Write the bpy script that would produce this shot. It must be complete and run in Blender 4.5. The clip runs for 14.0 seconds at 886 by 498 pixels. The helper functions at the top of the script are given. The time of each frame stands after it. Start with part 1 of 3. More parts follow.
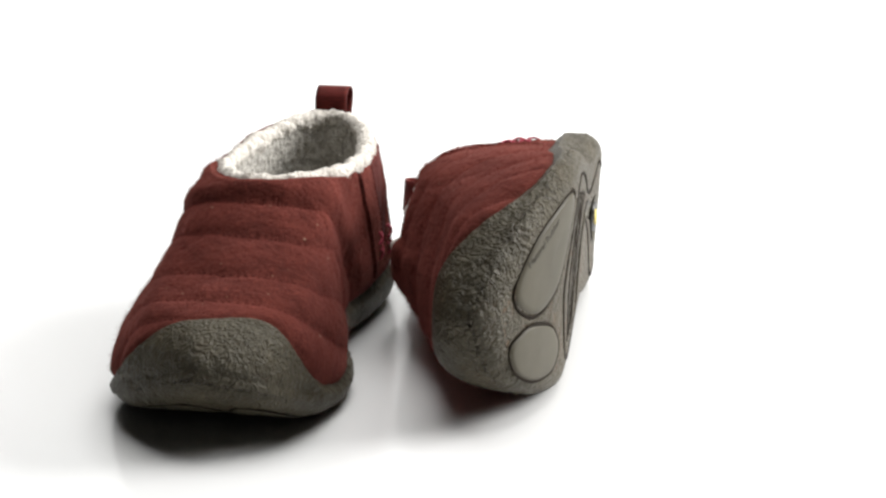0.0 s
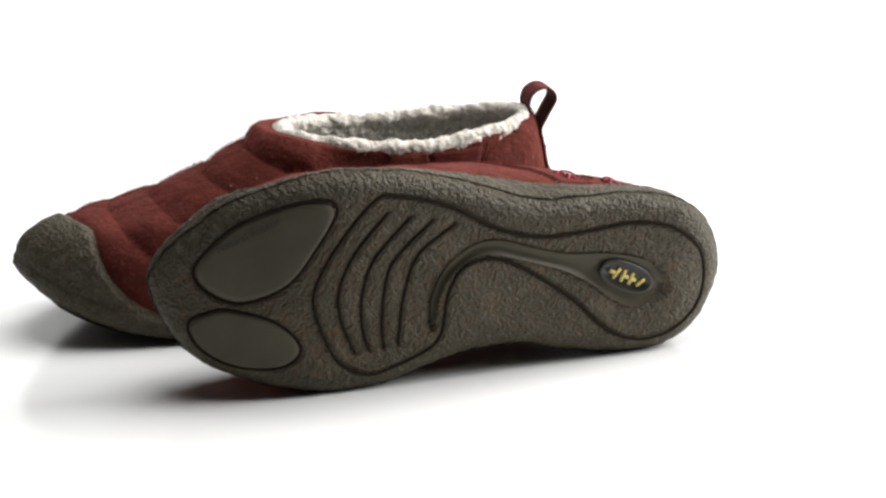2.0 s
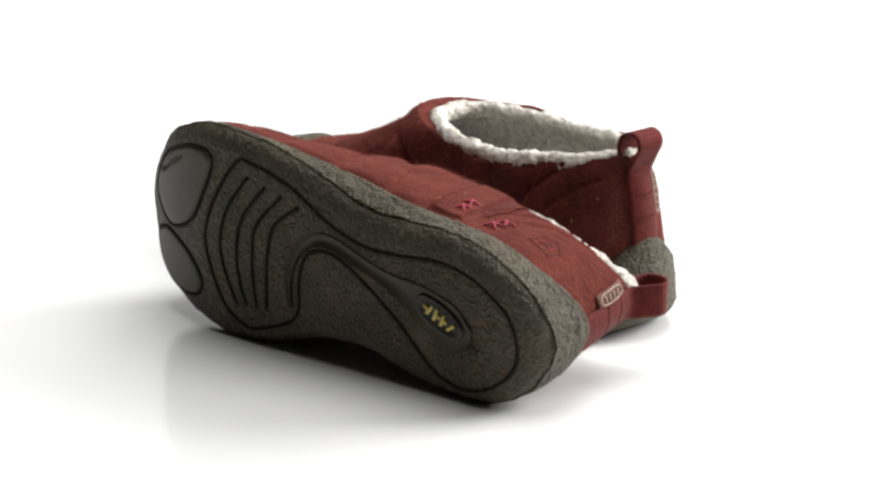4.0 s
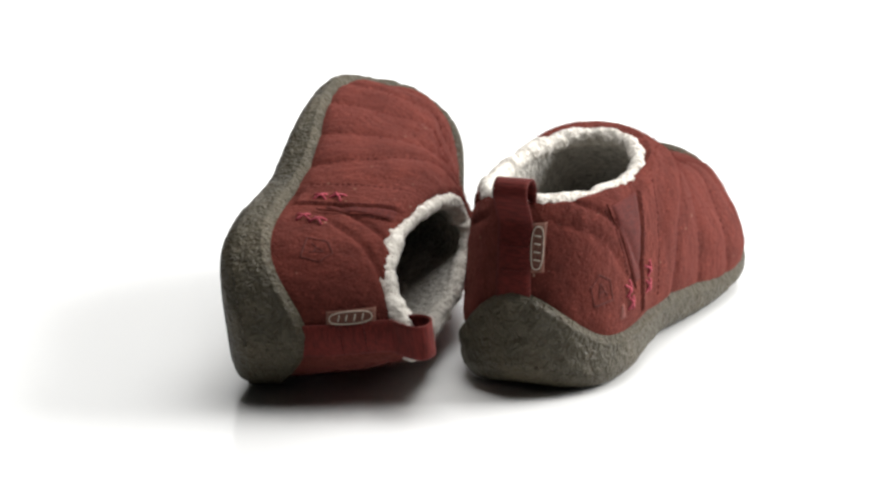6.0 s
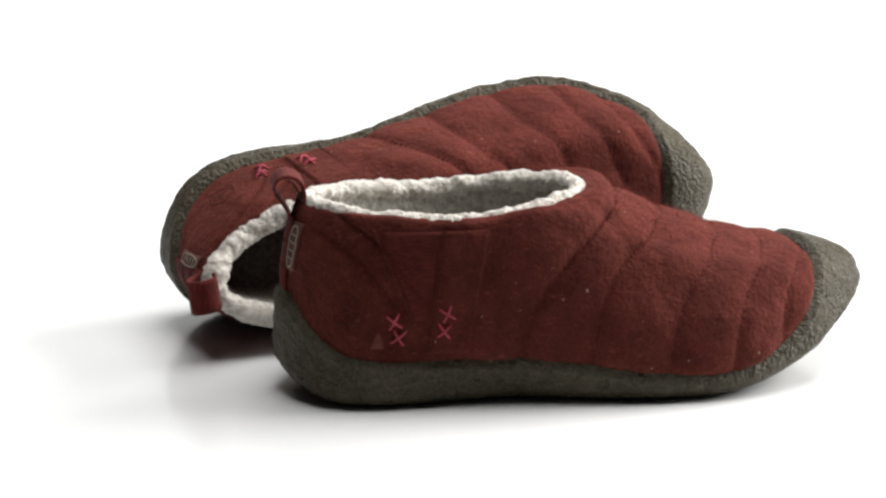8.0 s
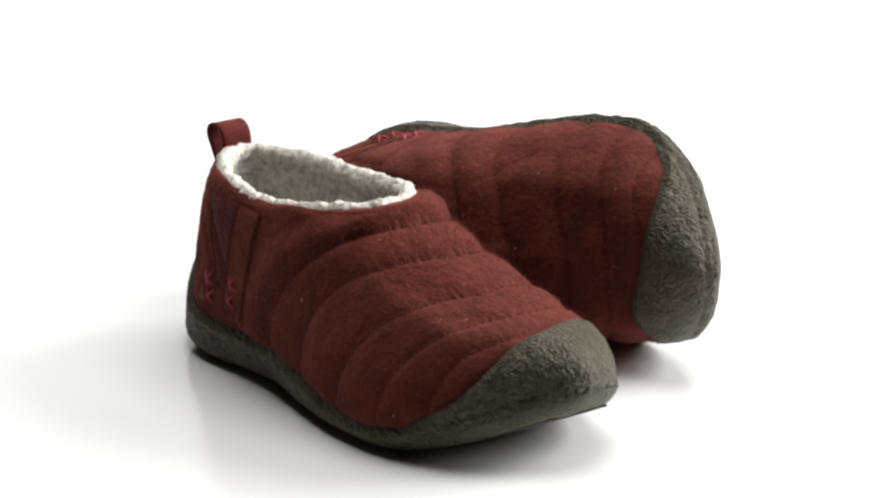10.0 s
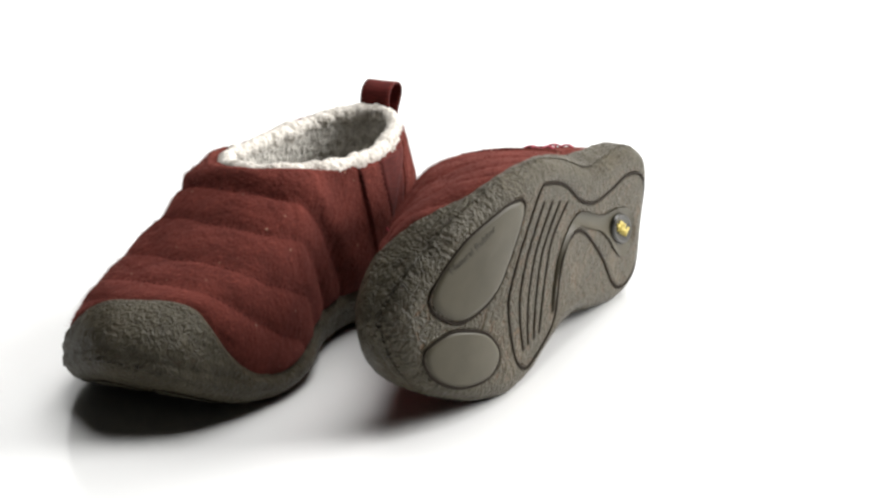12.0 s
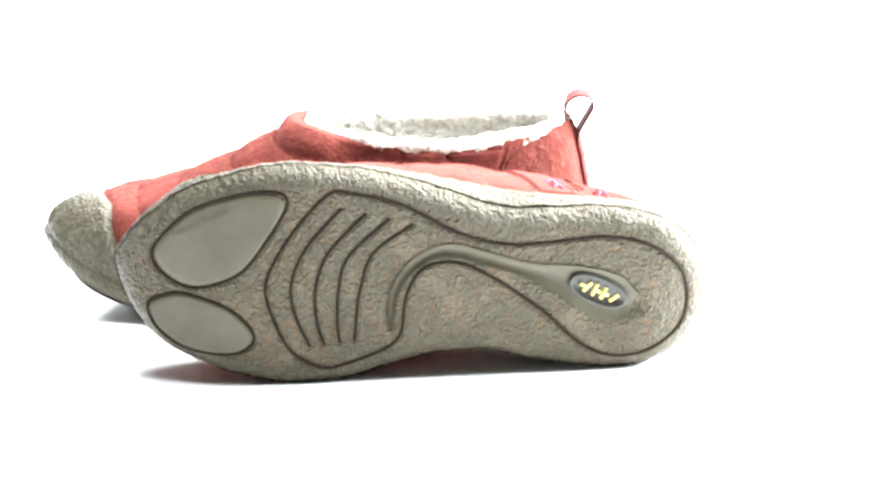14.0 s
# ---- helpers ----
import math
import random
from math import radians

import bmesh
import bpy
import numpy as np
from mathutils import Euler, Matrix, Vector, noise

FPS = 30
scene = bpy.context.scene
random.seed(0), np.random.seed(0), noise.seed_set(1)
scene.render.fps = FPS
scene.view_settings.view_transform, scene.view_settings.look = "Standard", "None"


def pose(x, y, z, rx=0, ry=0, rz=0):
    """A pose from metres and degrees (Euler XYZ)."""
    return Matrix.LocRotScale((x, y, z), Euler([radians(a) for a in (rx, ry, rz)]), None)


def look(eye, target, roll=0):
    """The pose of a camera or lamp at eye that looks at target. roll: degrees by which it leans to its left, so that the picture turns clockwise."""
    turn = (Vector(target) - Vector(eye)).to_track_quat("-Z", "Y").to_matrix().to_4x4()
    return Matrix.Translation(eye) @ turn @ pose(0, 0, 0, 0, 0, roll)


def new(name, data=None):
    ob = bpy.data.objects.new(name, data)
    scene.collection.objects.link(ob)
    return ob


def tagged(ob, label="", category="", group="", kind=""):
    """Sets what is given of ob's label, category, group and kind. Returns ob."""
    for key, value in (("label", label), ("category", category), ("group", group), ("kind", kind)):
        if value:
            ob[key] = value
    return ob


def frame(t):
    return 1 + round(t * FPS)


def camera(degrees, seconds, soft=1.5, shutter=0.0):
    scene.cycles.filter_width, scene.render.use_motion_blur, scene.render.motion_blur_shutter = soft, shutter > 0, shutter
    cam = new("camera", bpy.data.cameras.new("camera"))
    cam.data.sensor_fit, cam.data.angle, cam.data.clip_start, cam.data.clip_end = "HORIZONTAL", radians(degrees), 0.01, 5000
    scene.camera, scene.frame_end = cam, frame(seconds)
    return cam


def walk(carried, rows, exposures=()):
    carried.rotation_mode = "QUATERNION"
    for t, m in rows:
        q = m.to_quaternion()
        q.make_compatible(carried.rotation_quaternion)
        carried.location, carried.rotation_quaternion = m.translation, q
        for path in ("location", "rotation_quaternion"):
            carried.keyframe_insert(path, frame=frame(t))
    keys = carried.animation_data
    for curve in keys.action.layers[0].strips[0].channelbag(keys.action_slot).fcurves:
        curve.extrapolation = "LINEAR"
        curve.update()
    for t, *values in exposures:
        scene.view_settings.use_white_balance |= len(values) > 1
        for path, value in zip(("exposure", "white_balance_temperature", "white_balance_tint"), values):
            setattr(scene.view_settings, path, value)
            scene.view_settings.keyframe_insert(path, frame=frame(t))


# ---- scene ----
# A pair of quilted felt slip-on shoes turns on a white sweep before a fixed camera.
cam = camera(16.0, 14.0, soft=2.6)
EYE, AIM = (0.0, -1.4119, 0.4631), (0.0047, 0.0, 0.0406)
walk(cam, [(0.0, look(EYE, AIM, -0.98)), (14.0, look(EYE, AIM, -0.98))],
     exposures=[(0, 0, 6500, 10), (13.5, 0, 6500, 10), (13.6, 0.7, 6450, 9), (13.7, 1.5, 6350, 9), (13.8, 2.0, 6250, 8), (13.9, 2.4, 6150, 7), (14.0, 3.0, 6050, 6)])

# ---- light: a white studio, one large softbox to the right and behind ----
world = bpy.data.worlds.new("studio")
scene.world = world
world.use_nodes = True
world.node_tree.nodes["Background"].inputs[0].default_value = (1.0, 1.0, 1.0, 1)
world.node_tree.nodes["Background"].inputs[1].default_value = 0.010


def softbox(name, eye, aim, size, watts):
    data = bpy.data.lights.new(name, "AREA")
    data.shape, data.size, data.size_y, data.energy = "RECTANGLE", size[0], size[1], watts
    data.color = (1.0, 0.99, 0.972)
    ob = new(name, data)
    ob.matrix_world = look(eye, aim)
    return ob


softbox("key_softbox", (1.66, 0.42, 0.86), (0, 0, 0.03), (1.15, 1.05), 68)
softbox("overhead_softbox", (0.24, 0.28, 1.62), (0.10, 0.20, 0), (1.3, 1.4), 32)


# ---- materials ----
def material(name, colour, rough=0.8, spec=0.3, sheen=0.0):
    m = bpy.data.materials.new(name)
    m.use_nodes = True
    n = m.node_tree.nodes
    b = n["Principled BSDF"]
    b.inputs["Base Color"].default_value = (*colour, 1)
    b.inputs["Roughness"].default_value = rough
    b.inputs["Specular IOR Level"].default_value = spec
    b.inputs["Sheen Weight"].default_value = sheen
    return m, n, m.node_tree.links, b


def node(n, kind, **values):
    k = n.new(kind)
    for key, value in values.items():
        k.inputs[key].default_value = value
    return k


def noise_tex(n, l, scale, detail=3.0, rough=0.55, stretch=None):
    co = n.new("ShaderNodeTexCoord")
    k = node(n, "ShaderNodeTexNoise", Scale=scale, Detail=detail, Roughness=rough)
    if stretch:
        mp = n.new("ShaderNodeMapping")
        mp.inputs["Scale"].default_value = stretch
        l.new(co.outputs["Object"], mp.inputs["Vector"])
        l.new(mp.outputs["Vector"], k.inputs["Vector"])
    else:
        l.new(co.outputs["Object"], k.inputs["Vector"])
    return k


def ramp(n, l, src, stops):
    r = n.new("ShaderNodeValToRGB")
    while len(r.color_ramp.elements) < len(stops):
        r.color_ramp.elements.new(0.5)
    for e, (pos, c) in zip(r.color_ramp.elements, stops):
        e.position, e.color = pos, (*c, 1)
    l.new(src, r.inputs[0])
    return r


def mixed(n, l, a, b, fac, mode="MIX"):
    k = n.new("ShaderNodeMixRGB")
    k.blend_type = mode
    for value, sock in ((fac, k.inputs[0]), (a, k.inputs[1]), (b, k.inputs[2])):
        if isinstance(value, (int, float)):
            sock.default_value = value
        elif isinstance(value, tuple):
            sock.default_value = (*value, 1)
        else:
            l.new(value, sock)
    return k


def bumped(n, l, b, heights):
    last = None
    for src, strength, dist in heights:
        k = node(n, "ShaderNodeBump", Strength=strength, Distance=dist)
        l.new(src, k.inputs["Height"])
        if last:
            l.new(last.outputs[0], k.inputs["Normal"])
        last = k
    l.new(last.outputs[0], b.inputs["Normal"])


def felt():
    m, n, l, b = material("wool_felt", (0.13, 0.02, 0.016), 0.95, 0.08, 0.22)
    b.inputs["Sheen Roughness"].default_value = 0.6
    b.inputs["Sheen Tint"].default_value = (0.80, 0.26, 0.22, 1)
    big = noise_tex(n, l, 60, 4)
    fine = noise_tex(n, l, 760, 3, 0.7)
    nap = noise_tex(n, l, 230, 3, 0.6)
    fleck = noise_tex(n, l, 420, 2, 0.6, (1.0, 0.45, 1.0))
    base = ramp(n, l, big.outputs["Fac"], [(0.3, (0.057, 0.0126, 0.0093)), (0.7, (0.108, 0.0246, 0.0178))])
    grain = ramp(n, l, fine.outputs["Fac"], [(0.3, (0.72, 0.72, 0.72)), (0.72, (1.26, 1.26, 1.26))])
    c = mixed(n, l, base.outputs[0], grain.outputs[0], 1.0, "MULTIPLY")
    f = ramp(n, l, fleck.outputs["Fac"], [(0.62, (0, 0, 0)), (0.78, (0.4, 0.4, 0.4))])
    c2 = mixed(n, l, c.outputs[0], (0.27, 0.066, 0.050), f.outputs[0])
    lint = noise_tex(n, l, 330, 1.0, 0.4)
    speck = ramp(n, l, lint.outputs["Fac"], [(0.775, (0, 0, 0)), (0.80, (0.55, 0.55, 0.55))])
    c3 = mixed(n, l, c2.outputs[0], (0.42, 0.27, 0.20), speck.outputs[0])
    l.new(c3.outputs[0], b.inputs["Base Color"])
    bumped(n, l, b, [(big.outputs["Fac"], 0.35, 0.003), (nap.outputs["Fac"], 0.5, 0.0020), (fine.outputs["Fac"], 0.45, 0.0011), (fleck.outputs["Fac"], 0.3, 0.001)])
    return m


def rubber(name="rubber", smooth=False, scale=210, relief=0.85, dusty=0.45):
    m, n, l, b = material(name, (0.1, 0.09, 0.07), 0.46 if not smooth else 0.5, 0.24)
    big = noise_tex(n, l, 45, 4)
    fine = noise_tex(n, l, 1500, 2)
    base = ramp(n, l, big.outputs["Fac"], [(0.3, (0.056, 0.049, 0.032)), (0.72, (0.080, 0.070, 0.047))])
    if smooth:
        l.new(base.outputs[0], b.inputs["Base Color"])
        bumped(n, l, b, [(fine.outputs["Fac"], 0.06, 0.0004)])
        return m
    wr = noise_tex(n, l, scale, 2.5, 0.5)
    wr.inputs["Distortion"].default_value = 2.1
    pit = noise_tex(n, l, 520, 2, 0.5)
    dust = ramp(n, l, wr.outputs["Fac"], [(0.36, (0.72, 0.70, 0.66)), (0.6, (1.14, 1.12, 1.08))])
    c = mixed(n, l, base.outputs[0], dust.outputs[0], 1.0, "MULTIPLY")
    rust = ramp(n, l, big.outputs["Fac"], [(0.52, (0, 0, 0)), (0.75, (dusty, dusty, dusty))])
    c1 = mixed(n, l, c.outputs[0], (0.15, 0.105, 0.065), rust.outputs[0])
    dirt = ramp(n, l, wr.outputs["Fac"], [(0.34, (1.6 * dusty, 1.6 * dusty, 1.6 * dusty)), (0.45, (0, 0, 0))])
    c2 = mixed(n, l, c1.outputs[0], (0.115, 0.068, 0.034), dirt.outputs[0])
    l.new(c2.outputs[0], b.inputs["Base Color"])
    bumped(n, l, b, [(wr.outputs["Fac"], relief, 0.0034), (pit.outputs["Fac"], 0.35 + 0.3 * (relief > 0.7), 0.0016)])
    return m


def fleece(name, dark, light):
    m, n, l, b = material(name, light, 1.0, 0.05, 0.3)
    a = noise_tex(n, l, 330, 3, 0.6)
    f = noise_tex(n, l, 1200, 2, 0.7)
    c = ramp(n, l, a.outputs["Fac"], [(0.32, dark), (0.6, light)])
    l.new(c.outputs[0], b.inputs["Base Color"])
    bumped(n, l, b, [(a.outputs["Fac"], 0.65, 0.003), (f.outputs["Fac"], 0.7, 0.0015)])
    return m


def cloth(name, colour, scale=900, stretch=(1, 1, 1), strength=0.5, rough=0.75):
    m, n, l, b = material(name, colour, rough, 0.15, 0.04)
    a = noise_tex(n, l, scale, 2, 0.5, stretch)
    s = noise_tex(n, l, 70, 3)
    dk = tuple(x * 0.72 for x in colour)
    lt = tuple(x * 1.22 for x in colour)
    c = ramp(n, l, a.outputs["Fac"], [(0.35, dk), (0.65, lt)])
    v = ramp(n, l, s.outputs["Fac"], [(0.3, (0.85, 0.85, 0.85)), (0.7, (1.1, 1.1, 1.1))])
    c2 = mixed(n, l, c.outputs[0], v.outputs[0], 1.0, "MULTIPLY")
    l.new(c2.outputs[0], b.inputs["Base Color"])
    bumped(n, l, b, [(a.outputs["Fac"], strength, 0.001)])
    return m


def white_sweep():
    m, n, l, b = material("white_acrylic", (0.86, 0.87, 0.87), 0.2, 0.5)
    a = noise_tex(n, l, 3, 3)
    c = ramp(n, l, a.outputs["Fac"], [(0.3, (0.85, 0.86, 0.86)), (0.7, (0.87, 0.875, 0.875))])
    l.new(c.outputs[0], b.inputs["Base Color"])
    r = ramp(n, l, a.outputs["Fac"], [(0.3, (0.13, 0.13, 0.13)), (0.7, (0.19, 0.19, 0.19))])
    l.new(r.outputs[0], b.inputs["Roughness"])
    return m


FELT, RUBBER, SMOOTH = felt(), rubber(), rubber("smooth_rubber", True)
WALL = rubber("wall_rubber", False, 235, 0.76, 0.12)
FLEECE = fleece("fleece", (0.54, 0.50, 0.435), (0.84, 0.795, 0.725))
# same fleece made darker: the opening's inner shade is in the colour
SHADED_LINING = fleece("lining", (0.40, 0.375, 0.335), (0.69, 0.66, 0.60))
INSOLE = cloth("insole_cloth", (0.24, 0.235, 0.22), 500)
ELASTIC = cloth("elastic", (0.090, 0.0150, 0.0115), 1500, (1, 0.12, 1), 0.3, 0.85)
WEBBING = cloth("webbing", (0.103, 0.0140, 0.0110), 1300, (0.15, 1, 1), 0.22, 0.8)
THREAD = cloth("pink_thread", (0.42, 0.06, 0.09), 2500, (1, 1, 1), 0.5, 0.5)
SEAM = cloth("seam_thread", (0.095, 0.0140, 0.0115), 2500)
LABEL = cloth("label_cloth", (0.17, 0.075, 0.055), 1800)
MARK = cloth("label_mark", (0.45, 0.38, 0.31), 2200)
# near-black brown that stands in for shade in the tread's cuts
GROOVE_SHADE = material("groove_shade", (0.015, 0.0100, 0.0060), 0.8, 0.12)[0]
PLATE = material("badge_plate", (0.02, 0.018, 0.013), 0.4, 0.4)[0]
YELLOW = material("badge_yellow", (0.62, 0.50, 0.13), 0.45, 0.4)[0]
FIBRE = material("wool_fibre", (0.20, 0.050, 0.040), 0.9, 0.1)[0]
SCRAP = cloth("faded_felt", (0.16, 0.047, 0.037), 900)
EMBOSS = cloth("pressed_felt", (0.080, 0.0175, 0.0132), 900)
PRINT = material("print_shade", (0.052, 0.046, 0.036), 0.6, 0.2)[0]


# ---- mesh helpers ----
def link_mesh(name, verts, faces, mat, parent, label="", flip=False):
    me = bpy.data.meshes.new(name)
    if flip:
        faces = [tuple(reversed(f)) for f in faces]
    me.from_pydata([tuple(map(float, v)) for v in verts], [], faces)
    me.polygons.foreach_set("use_smooth", [True] * len(me.polygons))
    me.materials.append(mat)
    me.update()
    ob = new(name, me)
    ob.parent = parent
    return tagged(ob, label)


def grid_faces(rows, cols, closed=True):
    """Quads of a grid of rows x cols vertices; closed joins the last row to the first."""
    f = []
    for i in range(rows if closed else rows - 1):
        j = (i + 1) % rows
        for k in range(cols - 1):
            f.append((i * cols + k, j * cols + k, j * cols + k + 1, i * cols + k + 1))
    return f


def spline(points, count, closed=False):
    """Catmull-Rom through the points, resampled evenly."""
    p = np.array(points, float)
    n = len(p)
    out = []
    for i in range(n if closed else n - 1):
        if closed:
            a, b, c, d = p[i - 1], p[i], p[(i + 1) % n], p[(i + 2) % n]
        else:
            a, b, c, d = p[max(i - 1, 0)], p[i], p[i + 1], p[min(i + 2, n - 1)]
        for t in np.linspace(0, 1, 24, endpoint=False):
            out.append(0.5 * (2 * b + (c - a) * t + (2 * a - 5 * b + 4 * c - d) * t**2 + (3 * b - a - 3 * c + d) * t**3))
    out.append(out[0] if closed else p[-1])
    out = np.array(out)
    s = np.r_[0, np.cumsum(np.linalg.norm(np.diff(out, axis=0), axis=1))]
    at = np.linspace(0, s[-1], count + 1)[:-1] if closed else np.linspace(0, s[-1], count)
    return np.stack([np.interp(at, s, out[:, k]) for k in range(p.shape[1])], 1)


def smoothed(v, width):
    """Gaussian smoothing of a closed row of values."""
    r = int(width * 3)
    k = np.exp(-0.5 * (np.arange(-r, r + 1) / width) ** 2)
    k /= k.sum()
    return np.convolve(np.r_[v[-r:], v, v[:r]], k, "valid")


def smoothstep(a, b, x):
    t = np.clip((np.asarray(x, float) - a) / (b - a), 0, 1)
    return t * t * (3 - 2 * t)


def fractal(p, scale, octaves=3):
    return np.array([noise.fractal(Vector(q) * scale, 0.9, 2.1, octaves) for q in p])


def tube(path, radius, sides=8, closed=False, flat=1.0, up=None):
    """Verts and faces of a tube along the path; up: normals along which it is flattened."""
    p = np.asarray(path, float)
    n = len(p)
    tan = np.roll(p, -1, 0) - np.roll(p, 1, 0) if closed else np.gradient(p, axis=0)
    tan /= np.linalg.norm(tan, axis=1)[:, None] + 1e-12
    if up is None:
        up = np.tile([0.0, 0.0, 1.0], (n, 1)) + 1e-3
    side = np.cross(tan, up)
    side /= np.linalg.norm(side, axis=1)[:, None] + 1e-12
    nor = np.cross(side, tan)
    a = np.linspace(0, 2 * np.pi, sides, endpoint=False)
    rad = np.broadcast_to(np.asarray(radius, float), (n,))
    v = p[:, None] + rad[:, None, None] * (np.cos(a)[None, :, None] * side[:, None] + flat * np.sin(a)[None, :, None] * nor[:, None])
    f = []
    for i in range(n if closed else n - 1):
        j = (i + 1) % n
        for k in range(sides):
            m = (k + 1) % sides
            f.append((i * sides + k, i * sides + m, j * sides + m, j * sides + k))
    if not closed:
        f += [tuple(range(sides))[::-1], tuple((n - 1) * sides + k for k in range(sides))]
    return v.reshape(-1, 3), f


# ---- the shoe: x towards the inner side, y from toe to heel, z up ----
N = 480
# widths of the sole: y, inner x, outer x
WIDTHS = [(0.004, 0.0010, -0.0230), (0.009, 0.0085, -0.0315), (0.017, 0.0184, -0.0398), (0.028, 0.0298, -0.0462), (0.048, 0.0408, -0.0518),
          (0.065, 0.0472, -0.0540), (0.083, 0.0491, -0.0548), (0.105, 0.0486, -0.0515), (0.125, 0.0458, -0.0432), (0.145, 0.0413, -0.0362),
          (0.168, 0.0360, -0.0335), (0.190, 0.0365, -0.0365), (0.212, 0.0380, -0.0385), (0.232, 0.0368, -0.0378), (0.249, 0.0300, -0.0325),
          (0.262, 0.0168, -0.0220)]
OUT = spline([(-0.003, 0.2692)] + [(w[2], w[0]) for w in WIDTHS[::-1]] + [(-0.0105, 0.0000)] + [(w[1], w[0]) for w in WIDTHS], N, True)
TOE = int(np.argmin(OUT[:, 1]))
ARC = np.r_[np.linspace(0, 1, TOE, endpoint=False), np.linspace(1, 0, N - TOE, endpoint=False)]  # 0 heel, 1 toe
SIDE = np.r_[-np.ones(TOE), np.ones(N - TOE)]
tangent = np.roll(OUT, -1, 0) - np.roll(OUT, 1, 0)
tangent /= np.linalg.norm(tangent, axis=1)[:, None]
NORMAL = np.stack([-tangent[:, 1], tangent[:, 0]], 1)
if (NORMAL[0] @ np.array([0, 1])) < 0:
    NORMAL = -NORMAL


def rocker(y):
    """Height of the tread: flat at heel and ball, turned up at the toe and a little behind the heel."""
    y = np.asarray(y, float)
    return 0.029 * np.clip((0.085 - y) / 0.085, 0, None) ** 2 + 0.009 * np.clip((y - 0.238) / 0.029, 0, None) ** 2


def cuff_height(y):
    return np.interp(y, [0.128, 0.136, 0.150, 0.172, 0.195, 0.215, 0.235, 0.250],
                     [0.0865, 0.0865, 0.0848, 0.0818, 0.0805, 0.0815, 0.0840, 0.0860])


PSI = np.interp(ARC, [0, 0.2, 0.36, 0.53, 0.75, 1.0], np.radians([0, 62, 100, 142, 163, 180]))
cosp, sinp = np.cos(PSI), np.sin(PSI)


def top_line(half, taper, shift, dip, low, slump):
    """The closed line of the opening; dip lowers its inner rear quarter, slump its front."""
    c = np.stack([SIDE * half * np.abs(sinp) ** np.where(cosp > 0, np.where(SIDE > 0, 1.22, 1.1), 0.85), 0.1905 + 0.0625 * np.sign(cosp) * np.abs(cosp) ** 0.9], 1)
    c[:, 0] *= 1 - taper * smoothstep(0.170, 0.213, c[:, 1])
    c[:, 0] += shift
    c[:, 0], c[:, 1] = smoothed(c[:, 0], 5), smoothed(c[:, 1], 5)
    z = cuff_height(c[:, 1]) - low * np.where(SIDE > 0, 1.0, 0.2) - slump * np.where(SIDE > 0, 1.0, 0.35) * smoothstep(0.195, 0.150, c[:, 1]) - dip * np.where(SIDE > 0, 1, 0.3) * smoothstep(0.165, 0.215, c[:, 1]) * smoothstep(0.2530, 0.238, c[:, 1])
    return np.c_[c, smoothed(z, 6)]


K1, K2 = 34, 40
KK = K1 + K2


def body(inset, form):
    """The upper's surface without quilting: N x KK points from the sole's edge to the cuff."""
    base = OUT - NORMAL * inset
    y = base[:, 1]
    front = smoothed(smoothstep(0.165, 0.075, y), 6)
    fan = CUFF[:, :2] - base
    length = np.linalg.norm(fan, axis=1)
    zb = rocker(y) + 0.006
    toe = smoothed(smoothstep(0.07, 0.0, y), 8)
    ball = smoothed(np.where(SIDE > 0, form['ball'], 0.0510), 10)
    edge = smoothed(CUFF[:, 2] * (1 - front) + front * (0.0500 * toe + ball * (1 - toe)), 6)
    reach = np.clip(0.75 * (1 - front) + front * (0.026 * toe + smoothed(np.where(SIDE > 0, form['reach'], 0.036), 10) * (1 - toe)) / length, 0.05, 0.75)
    p = smoothed(np.where(SIDE > 0, form['quarter'], 1.62), 12) * (1 - front) + front * (2.5 * toe + smoothed(np.where(SIDE > 0, form['full'], 2.15), 10) * (1 - toe))
    g = 2.4 * toe + 1.5 * (1 - toe)
    a = np.linspace(0, np.pi / 2, K1)[None]
    s1 = reach[:, None] * (1 - np.cos(a) ** (2 / p[:, None]))
    q1 = np.sin(a) ** (2 / p[:, None])
    s2 = reach[:, None] + (1 - reach[:, None]) * np.linspace(0, 1, K2 + 1)[None, 1:]
    s = np.c_[s1, s2]
    q = np.c_[q1, np.ones_like(s2)]
    ridge = edge[:, None] + (CUFF[:, 2] - edge)[:, None] * s ** g[:, None]
    lift = form['lift'] * np.exp(-((base[:, None, 1] + fan[:, None, 1] * s - 0.088) / 0.044) ** 2)
    across = base[:, None, 0] + fan[:, None, 0] * s
    lift = lift * smoothstep(0.022, -0.008, across) * (1 - form['ridge'] * smoothstep(-0.018, -0.045, across))
    z = zb[:, None] + (ridge + lift - zb[:, None]) * q
    xy = base[:, None, :] + fan[:, None, :] * s[..., None]
    waist = smoothed(np.exp(-((y - 0.165) / 0.028) ** 2) * np.where(SIDE > 0, form['waist'], 0.7), 8)
    xy += (NORMAL[:, None, :] * (waist[:, None] * 0.007 * np.sin(np.pi * np.clip(q, 0, 1) ** 0.8) * (q < 1))[..., None])
    heel = smoothed(np.where(SIDE > 0, 0.0, form['bulge']) * smoothstep(0.150, 0.190, y) * smoothstep(0.266, 0.240, y), 8)
    xy += (NORMAL[:, None, :] * (heel[:, None] * np.sin(np.pi * np.clip(q, 0, 1) ** 0.8) * (q < 1))[..., None])
    puff = smoothed(np.where(SIDE > 0, form['puff'], 0.0) * front * smoothstep(0.025, 0.070, y), 10)
    xy += (NORMAL[:, None, :] * (puff[:, None] * np.sin(np.pi * np.clip(q, 0, 1) ** 0.8) * (q < 1))[..., None])
    return np.concatenate([xy, z[..., None]], 2)


